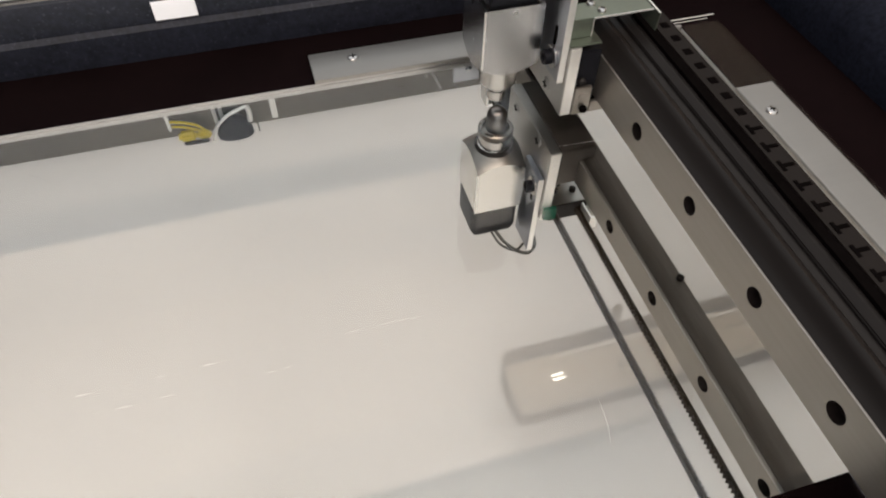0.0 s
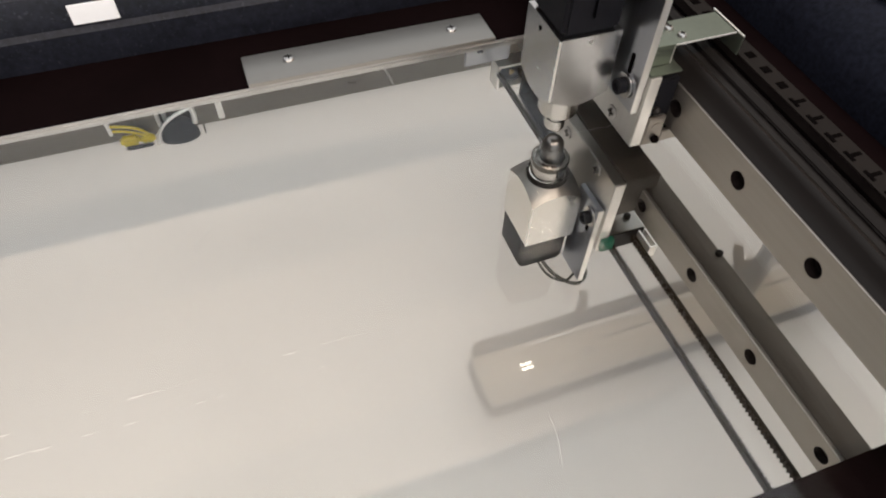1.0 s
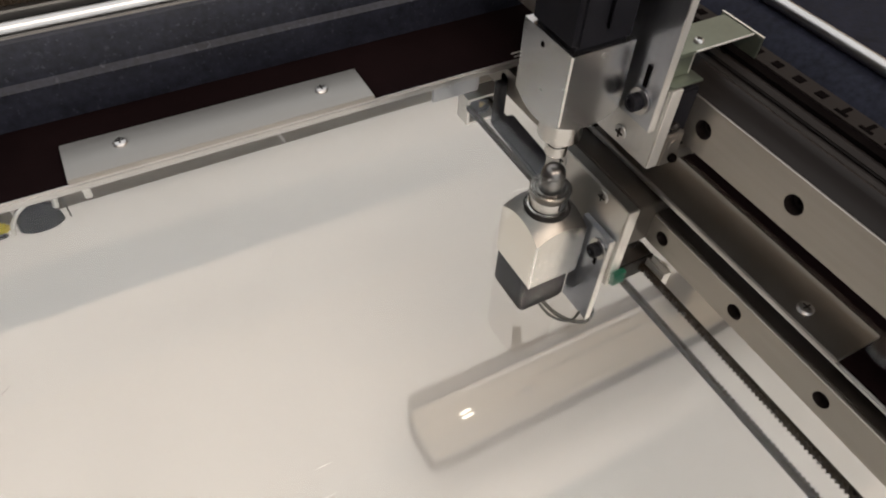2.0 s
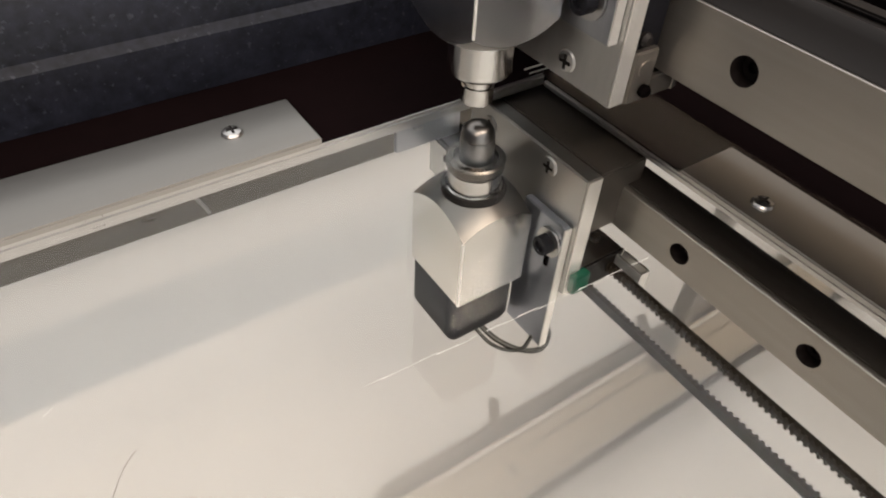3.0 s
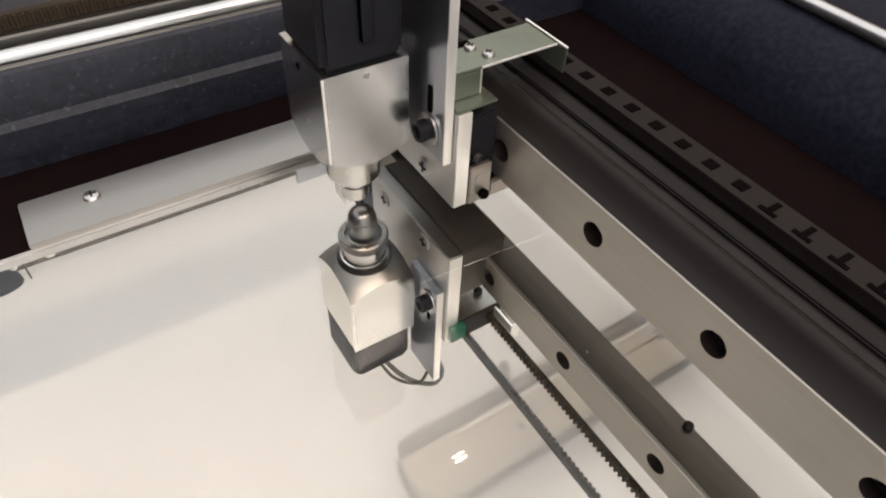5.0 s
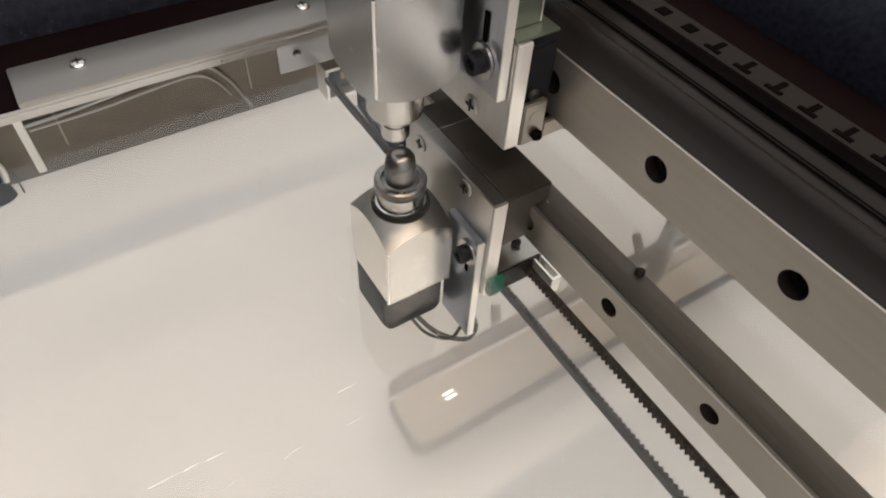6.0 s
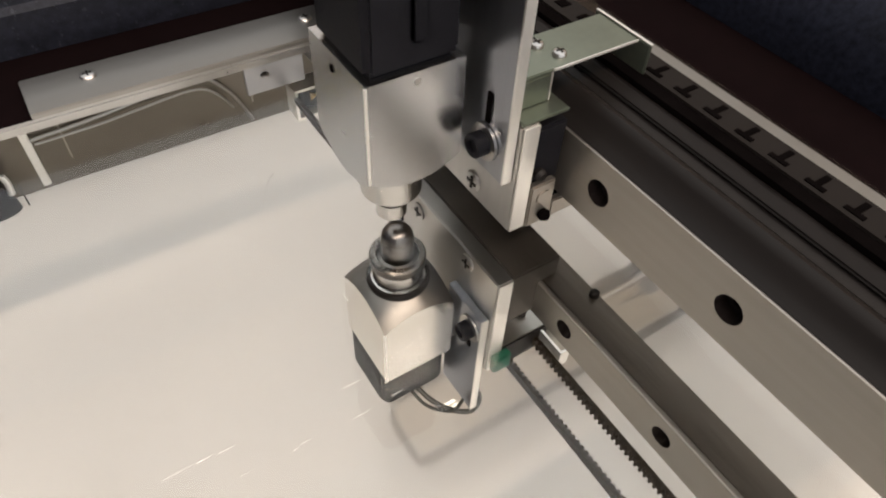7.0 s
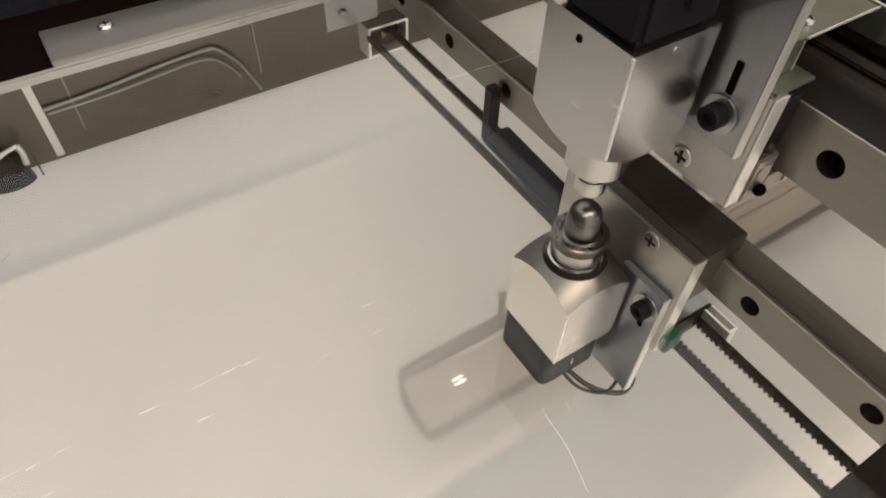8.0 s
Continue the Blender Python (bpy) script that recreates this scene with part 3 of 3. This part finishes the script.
def upper_beam():
    b = thing("upper_beam", "dark steel gantry beam with a drilled linear rail above the glass", "gantry beam")
    part("linear_rail", drilled_rail(0.014, 0.0655, 0.0945, 0.0803, 0.0053, [-0.06 * k + 0.0027 for k in range(-1, 11)], RY0, RY1, 0.0003), M_STEEL, b, "grey ground steel rail with dark bolt holes")
    part("beam", extrude_y([(0.0145, 0.060), (0.048, 0.060), (0.048, 0.098), (0.034, 0.099), (0.030, 0.1020), (0.0150, 0.1020), (0.0142, 0.0990), (0.0050, 0.0962), (0.0050, 0.0950), (0.0145, 0.0950)], RY0, RY1), M_BLACKMETAL, b, "black beam body")
    part("crest", extrude_y([(0.0008, 0.0948), (0.0030, 0.0965), (0.0052, 0.0990), (0.0070, 0.1018), (0.0084, 0.1038), (0.0100, 0.1046), (0.0116, 0.1041), (0.0132, 0.1030), (0.0146, 0.1021), (0.0146, 0.0951), (0.0144, 0.0948)], RY0, RY1), M_CREST, b, "dark rounded steel crest")
    part("ridge", box(0.0195, 0.0260, RY0, RY1, 0.1022, 0.1040, 0.0007), M_RIDGE, b, "dark polished ridge")
    for k in range(-1, 11):
        rail_bore(-0.06 * k + 0.0027, 0.0803, 0.0053, b)
    c = part("chain_strip", box(0.0355, 0.0475, RY0, RY1, 0.0992, 0.1056), M_CHAIN, b, "grey perforated cable chain")
    # Gap and slots are black pieces on the strip, painted as shaded openings
    part("chain_gap", box(0.0300, 0.0353, RY0, RY1, 0.1022, 0.1046), M_HOLE, b)
    for k in range(50):
        y = 0.0954 - 0.014 * k
        if y < -0.15:
            bm = join(box(0.0375, 0.0395, y - 0.0035, y + 0.0035, 0.1050, 0.1060), box(0.0395, 0.0455, y - 0.0011, y + 0.0011, 0.1050, 0.1060))
        else:
            bm = box(0.0390, 0.0440, y - 0.0026, y + 0.0026, 0.1050, 0.1060)
        part("slot", bm, M_HOLE, c, smooth=False)
    return b


def lower_rail():
    b = thing("lower_rail", "grey ground steel rail with bolt holes below the glass", "linear rail")
    part("rail", drilled_rail(0.019, -0.0105, 0.0105, 0.0, 0.0047, [-0.06 * k for k in range(-1, 11)], RY0, RY1, 0.0005), M_STEEL, b)
    # Dark strip draws the beam's reflection on the rail top
    part("top_face", box(0.0022, 0.0187, RY0, RY1, 0.0106, 0.0112, 0.0003), M_RAILTOP, b, "top face darkened for the beam it reflects")
    part("stop_pin", lathe([(0.0022, 0.0112), (0.0022, 0.0135), (0.0014, 0.0141)], (0.0165, -0.178, 0), "z", 14), M_BLACKMETAL, b, "small dark stop pin")
    for k in range(-1, 11):
        rail_bore(-0.06 * k, 0.0, 0.0047, b)
    part("end_plate", box(-0.0436, -0.0026, 0.090, 0.093, -0.0285, 0.0010, 0.0004), M_CLAMP, b, "aluminium end plate")
    cross_screw("screw", (-0.0305, 0.0898, -0.016), "z", 0.003, b)
    part("pulley_bracket", join(box(-0.0125, 0.0215, 0.088, 0.104, -0.0365, -0.0345), box(-0.0125, 0.0215, 0.088, 0.104, -0.0595, -0.0575),
                                box(-0.0125, -0.0105, 0.088, 0.104, -0.0575, -0.0365), box(0.0195, 0.0215, 0.088, 0.104, -0.0575, -0.0365)), M_ALU_SIDE, b, "small open aluminium bracket")
    # Black panel paints the shade inside the open bracket
    part("bracket_back", box(-0.0104, 0.0194, 0.1000, 0.1035, -0.0574, -0.0366), M_HOLE, b, "black panel for the shade inside the bracket", smooth=False)
    part("pulley", lathe([(0.0092, -0.052), (0.0092, -0.039), (0.004, -0.038)], (0.0045, 0.0985, 0), "z", 28), M_BLACKMETAL, b)
    part("pulley_core", lathe([(0.0034, 0.0892), (0.0034, 0.0880), (0.0008, 0.0868)], (0.0008, 0, -0.0425), "y", 3), M_BRASS, b, "three-cornered brass pulley pin")
    return b


def belt(name, x, inward):
    """One strand of toothed belt on edge; its teeth face the other strand."""
    b = thing(name, "black toothed rubber belt strand below the steel rail", "toothed belt", "drive belts")
    part("band", box(x - 0.0011, x + 0.0011, RY0, 0.09, -0.0448, -0.0400), M_RUBBER, b, smooth=False)
    me_v, me_f = [], []
    y = RY0 + 0.004
    while y < 0.085:
        i = len(me_v)
        xs = (x, x + inward * 0.0023)
        for xx in xs:
            for yy in (y, y + (0.0018 if xx == x else 0.0014)):
                for zz in (-0.0448, -0.0400):
                    me_v.append((xx, yy, zz))
        me_f += [[i + j for j in q] for q in ((0, 1, 3, 2), (4, 6, 7, 5), (0, 4, 5, 1), (2, 3, 7, 6), (1, 5, 7, 3), (0, 2, 6, 4))]
        y += 0.003
    me = bpy.data.meshes.new("teeth")
    me.from_pydata(me_v, [], me_f)
    me.materials.append(M_RUBBER)
    t = new("teeth", me)
    t.parent = b
    tagged(t, kind="stuff")
    return b


BEAM, RAIL = upper_beam(), lower_rail()
BELT_A, BELT_B = belt("drive_belt", -0.0115, 1), belt("drive_belt", 0.0085, -1)

# ---------------------------------------------------------------- the two heads (move along x and y)
CX, CY, UX = -0.0485, 0.0275, -0.0510


def cap_screw(at, parent):
    s = part("cap_screw", lathe([(0.0026, -0.0045), (0.0026, -0.0062), (0.0042, -0.0062), (0.0046, -0.0057), (0.0046, -0.0012), (0.003, -0.0010)], at, "x", 24), M_BLACK, parent, "black socket cap screw")
    part("washer", lathe([(0.0072, -0.0011), (0.0072, 0.0)], at, "x", 28), M_CHROME, s)


def upper_head():
    h = thing("upper_sensor_unit", "square aluminium sensor unit with turned nose above the glass", "sensor unit", "facing sensor units")
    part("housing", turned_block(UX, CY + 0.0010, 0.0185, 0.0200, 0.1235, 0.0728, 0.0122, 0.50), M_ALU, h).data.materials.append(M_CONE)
    # Thin bright rod added as the highlight along the corner
    part("corner_glint", lathe([(0.0005, 0.0840), (0.0006, 0.0848), (0.0006, 0.1230)], (UX - 0.0184, CY - 0.0189, 0), "z", 10), M_ALU_SIDE, h, "bright rod drawing the corner's highlight")
    part("nose", lathe([(0.0122, 0.0732), (0.0122, 0.0606), (0.0116, 0.0598), (0.0060, 0.0597)], (UX, CY, 0)), M_TURNED, h, "bright turned metal nose")
    part("groove_ring", lathe([(0.0108, 0.0599), (0.0112, 0.0594), (0.0104, 0.0588), (0.0050, 0.0587)], (UX, CY, 0)), M_BLACKMETAL, h, "black ring under the nose")
    part("tip", lathe([(0.0064, 0.0592), (0.0064, 0.0552), (0.0058, 0.0548), (0.0058, 0.0540), (0.0064, 0.0536), (0.0064, 0.0470), (0.0058, 0.0462), (0.0030, 0.0461)], (UX, CY, 0)), M_TURNED, h, "slim turned metal tip")
    part("motor", join(box(UX - 0.0173, UX + 0.0173, CY - 0.0178, CY + 0.0185, 0.1236, 0.190, 0.0025, 3), box(UX - 0.0020, UX + 0.0040, CY - 0.0196, CY - 0.0177, 0.1335, 0.165, 0.0012)), M_BLACK, h, "black motor body")
    part("motor_mark", box(UX - 0.004, UX + 0.0115, CY - 0.0184, CY - 0.0178, 0.1560, 0.1630, 0.0002), M_RED, h, "red mark on the motor")
    part("clamp_plate", box(-0.0275, -0.0235, -0.011, 0.030, 0.080, 0.175, 0.0005), M_CLAMP, h, "blue-grey slotted aluminium clamp plate")
    # Plate edges get a brighter strip: light from the front is in the colour
    part("clamp_edge", box(-0.0277, -0.0237, -0.0116, -0.0109, 0.0805, 0.1745), M_ALU_SIDE, h, "plate edge brightened for the light from the front")
    # Slot shade is a raised black patch
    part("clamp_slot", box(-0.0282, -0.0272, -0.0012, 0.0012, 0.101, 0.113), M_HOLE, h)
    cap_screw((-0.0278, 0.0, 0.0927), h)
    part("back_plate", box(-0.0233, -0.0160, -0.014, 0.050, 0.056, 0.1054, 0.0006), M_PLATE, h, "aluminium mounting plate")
    part("edge_face", box(-0.0229, -0.0164, -0.0144, -0.0139, 0.0566, 0.1050), M_ALU_SIDE, h, "plate edge brightened for the light from the front")
    cross_screw("screw", (-0.0233, 0.010, 0.0640), "x", 0.0046, h)
    part("set_screw", lathe([(0.0014, -0.0003), (0.0014, 0.001)], (UX - 0.0185, 0.0315, 0.1175), "x", 14), M_HOLE, h)
    part("set_screw", lathe([(0.0012, -0.0003), (0.0012, 0.001)], (UX, 0.0085, 0.1200), "y", 14), M_PLATE, h)
    part("bearing_block", box(-0.0158, -0.0006, -0.0115, 0.050, 0.060, 0.1000, 0.001), M_BLACK, h, "black bearing block")
    part("bearing_foot", box(-0.0158, 0.0118, -0.0115, 0.050, 0.0560, 0.0598, 0.0006), M_BLACK, h, "black foot under the rail")
    part("end_cap", join(box(-0.0156, -0.0040, -0.0150, -0.0118, 0.0556, 0.0760, 0.0006), box(-0.0040, 0.0120, -0.0148, -0.0118, 0.0556, 0.0640, 0.0006)), M_STEEL, h, "grey metal end cap")
    part("cap_recess", lathe([(0.0032, -0.0154), (0.0032, -0.0149)], (-0.0095, 0, 0.0690), "y", 16), M_STEEL, h)
    part("cap_rib", box(0.0080, 0.0092, -0.0156, -0.0147, 0.0560, 0.0636, 0.0003), M_STEEL, h)
    part("grease_nipple", lathe([(0.0022, 0), (0.0026, -0.002), (0.0015, -0.0035)], (-0.0085, -0.0150, 0.0605), "y", 16), M_HOLE, h)
    part("grease_nipple", lathe([(0.0022, 0), (0.0026, -0.002), (0.0015, -0.0035)], (-0.0115, -0.0118, 0.0800), "y", 12), M_BLACKMETAL, h)
    br = part("chain_bracket", join(box(-0.0233, 0.0300, -0.0068, 0.0135, 0.1180, 0.1195, 0.0004), box(-0.0233, -0.0082, -0.0068, -0.0054, 0.1071, 0.1179, 0.0004),
                                    box(-0.0233, -0.0035, -0.0135, 0.0080, 0.1056, 0.1070, 0.0003), box(0.0302, 0.0316, -0.0126, 0.0158, 0.1080, 0.1195, 0.0004)), M_GREEN, h, "pale green plated steel bracket")
    # No opening is cut: a black patch paints its shade
    part("bracket_slot", box(-0.0200, -0.0020, 0.0095, 0.0132, 0.1190, 0.1198), M_HOLE, br, "black patch for a shaded cut-out", smooth=False)
    part("bracket_edge", join(box(-0.0080, 0.0298, -0.0074, -0.0069, 0.1188, 0.1197), box(0.0304, 0.0314, -0.0126, 0.0158, 0.1196, 0.1200), box(-0.0081, -0.0076, -0.0068, -0.0056, 0.1073, 0.1186)), M_ALU_SIDE, br, "bright edge strip", smooth=False)
    for x, y in ((-0.0045, 0.0070), (-0.0010, -0.0010)):
        cross_screw("bracket_screw", (x, y, 0.1195), "z", 0.0026, br)
    return h


def lower_head():
    h = thing("lower_sensor_unit", "square aluminium sensor unit with polished tip below the glass", "sensor unit", "facing sensor units")
    # Lower housing takes the lit aluminium, its cone the shaded one
    part("housing", turned_block(CX, CY, 0.0185, 0.0200, -0.0475, 0.0035, 0.0118, 0.50), M_ALU_LIT, h).data.materials.append(M_CONE)
    # Corner highlight, drawn as a bright rod
    part("corner_glint", lathe([(0.0006, -0.0470), (0.0006, -0.0086), (0.0004, -0.0080)], (CX - 0.0184, CY - 0.0199, 0), "z", 10), M_ALU_SIDE, h, "bright rod drawing the corner's highlight")
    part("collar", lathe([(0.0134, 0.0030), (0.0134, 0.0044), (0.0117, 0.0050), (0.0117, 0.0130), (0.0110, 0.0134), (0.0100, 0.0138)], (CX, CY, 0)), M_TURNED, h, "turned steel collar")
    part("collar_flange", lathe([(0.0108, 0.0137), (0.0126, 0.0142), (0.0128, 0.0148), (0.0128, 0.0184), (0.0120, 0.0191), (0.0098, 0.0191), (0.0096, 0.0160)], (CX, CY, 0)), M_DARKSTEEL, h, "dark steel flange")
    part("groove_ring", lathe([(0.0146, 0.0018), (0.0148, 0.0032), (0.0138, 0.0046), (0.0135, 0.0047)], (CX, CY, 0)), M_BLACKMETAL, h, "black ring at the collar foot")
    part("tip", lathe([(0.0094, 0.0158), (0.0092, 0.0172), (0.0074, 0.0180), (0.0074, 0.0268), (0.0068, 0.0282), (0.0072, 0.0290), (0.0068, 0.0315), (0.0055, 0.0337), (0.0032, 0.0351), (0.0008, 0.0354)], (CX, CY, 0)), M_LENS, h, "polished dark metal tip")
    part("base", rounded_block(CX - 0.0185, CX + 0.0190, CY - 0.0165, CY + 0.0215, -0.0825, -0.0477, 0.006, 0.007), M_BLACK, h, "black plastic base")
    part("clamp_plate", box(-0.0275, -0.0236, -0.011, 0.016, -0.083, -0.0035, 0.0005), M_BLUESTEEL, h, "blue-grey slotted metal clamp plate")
    # Brighter strip again paints the front light on the plate edge
    part("clamp_edge", box(-0.0277, -0.0237, -0.0116, -0.0109, -0.0825, -0.0040), M_ALU_SIDE, h, "plate edge brightened for the light from the front")
    # Black patch stands for the shaded slot
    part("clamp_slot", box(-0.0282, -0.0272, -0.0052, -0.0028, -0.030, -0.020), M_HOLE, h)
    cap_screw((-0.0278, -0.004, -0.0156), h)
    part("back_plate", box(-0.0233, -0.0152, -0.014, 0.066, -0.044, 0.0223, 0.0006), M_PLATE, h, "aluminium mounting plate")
    part("edge_face", box(-0.0229, -0.0156, -0.0144, -0.0139, -0.0435, 0.0217), M_ALU_SIDE, h, "plate edge brightened for the light from the front")
    cross_screw("screw", (-0.0233, 0.0085, 0.0160), "x", 0.0046, h)
    cross_screw("screw", (-0.0233, 0.0500, 0.0130), "x", 0.0046, h)
    part("bearing_block", box(-0.0150, 0.0110, -0.0135, 0.066, -0.0100, 0.0223, 0.0008), M_BLOCK, h, "dark oiled steel bearing block")
    part("belt_clamp", join(box(-0.0150, 0.0160, -0.0125, -0.0112, -0.0500, -0.0345, 0.0004), box(-0.0150, 0.0160, -0.0112, 0.004, -0.0500, -0.0486, 0.0003)), M_BLACKMETAL, h, "dark folded belt clamp")
    part("clamp_shelf", box(-0.0150, 0.0158, -0.0110, 0.030, -0.0362, -0.0346, 0.0003), M_BRUSHED, h, "bright metal shelf over the belts")
    for x, y in ((-0.006, 0.002), (0.008, 0.000), (0.002, 0.016)):
        part("shelf_bolt", lathe([(0.0026, -0.0346), (0.0026, -0.0318), (0.0014, -0.0312)], (x, y, 0), "z", 10), M_BLACKMETAL, h)
    part("spacer", box(-0.0140, 0.0005, 0.006, 0.060, -0.0345, -0.0102, 0.0006), M_BLACKMETAL, h)
    part("clamp_tab", join(box(0.0110, 0.0122, -0.0290, -0.0126, -0.0480, -0.0360), box(0.0160, 0.0170, -0.0290, -0.0126, -0.0480, -0.0360), box(0.0122, 0.0160, -0.0290, -0.0278, -0.0480, -0.0360)), M_ALU_SIDE, h, "small bright open metal tab")
    part("circuit_board", box(-0.0222, -0.0125, -0.0190, -0.0146, -0.0405, -0.0300, 0.0006), M_PCB, h, "small green circuit board")
    part("cable", tube([(-0.046, 0.018, -0.081), (-0.041, 0.006, -0.0865), (-0.034, -0.004, -0.0885), (-0.026, -0.0105, -0.0870), (-0.0208, -0.010, -0.080), (-0.0215, -0.006, -0.072)], 0.0015), M_WIRE, h, "dangling dark wire")
    part("cable", tube([(-0.049, 0.015, -0.081), (-0.046, 0.006, -0.0855), (-0.040, 0.000, -0.0890), (-0.034, -0.006, -0.0860), (-0.0288, -0.006, -0.079)], 0.0010), M_WIRE, h, "dangling dark wire")
    bm = box(-0.0150, 0.0060, 0.056, 0.152, -0.0370, -0.0325, 0.0018, 3)
    for v in bm.verts:
        k = (v.co.y - 0.056) / 0.096
        v.co.x += 0.004 * k - 0.006 * math.sin(math.pi * k) * (v.co.x < -0.005)
        v.co.z += 0.006 * math.sin(math.pi * k)
    part("cable_sleeve", bm, M_NAVYPLASTIC, h, "dark blue flat cable sleeve")
    part("sleeve_holder", box(-0.0085, -0.0010, 0.148, 0.156, -0.038, 0.0010, 0.001), M_NAVYPLASTIC, h, "dark holder under the rail")
    return h


UPPER, LOWER = upper_head(), lower_head()


# ---------------------------------------------------------------- movement
def motions():
    slide = [(r[0], pose(r[7], 0, 0)) for r in ROWS]
    for ob in (BEAM, RAIL, BELT_A, BELT_B):
        walk(ob, slide)
    for ob in (UPPER, LOWER):
        walk(ob, [(r[0], pose(r[7], r[8], 0)) for r in ROWS])


motions()
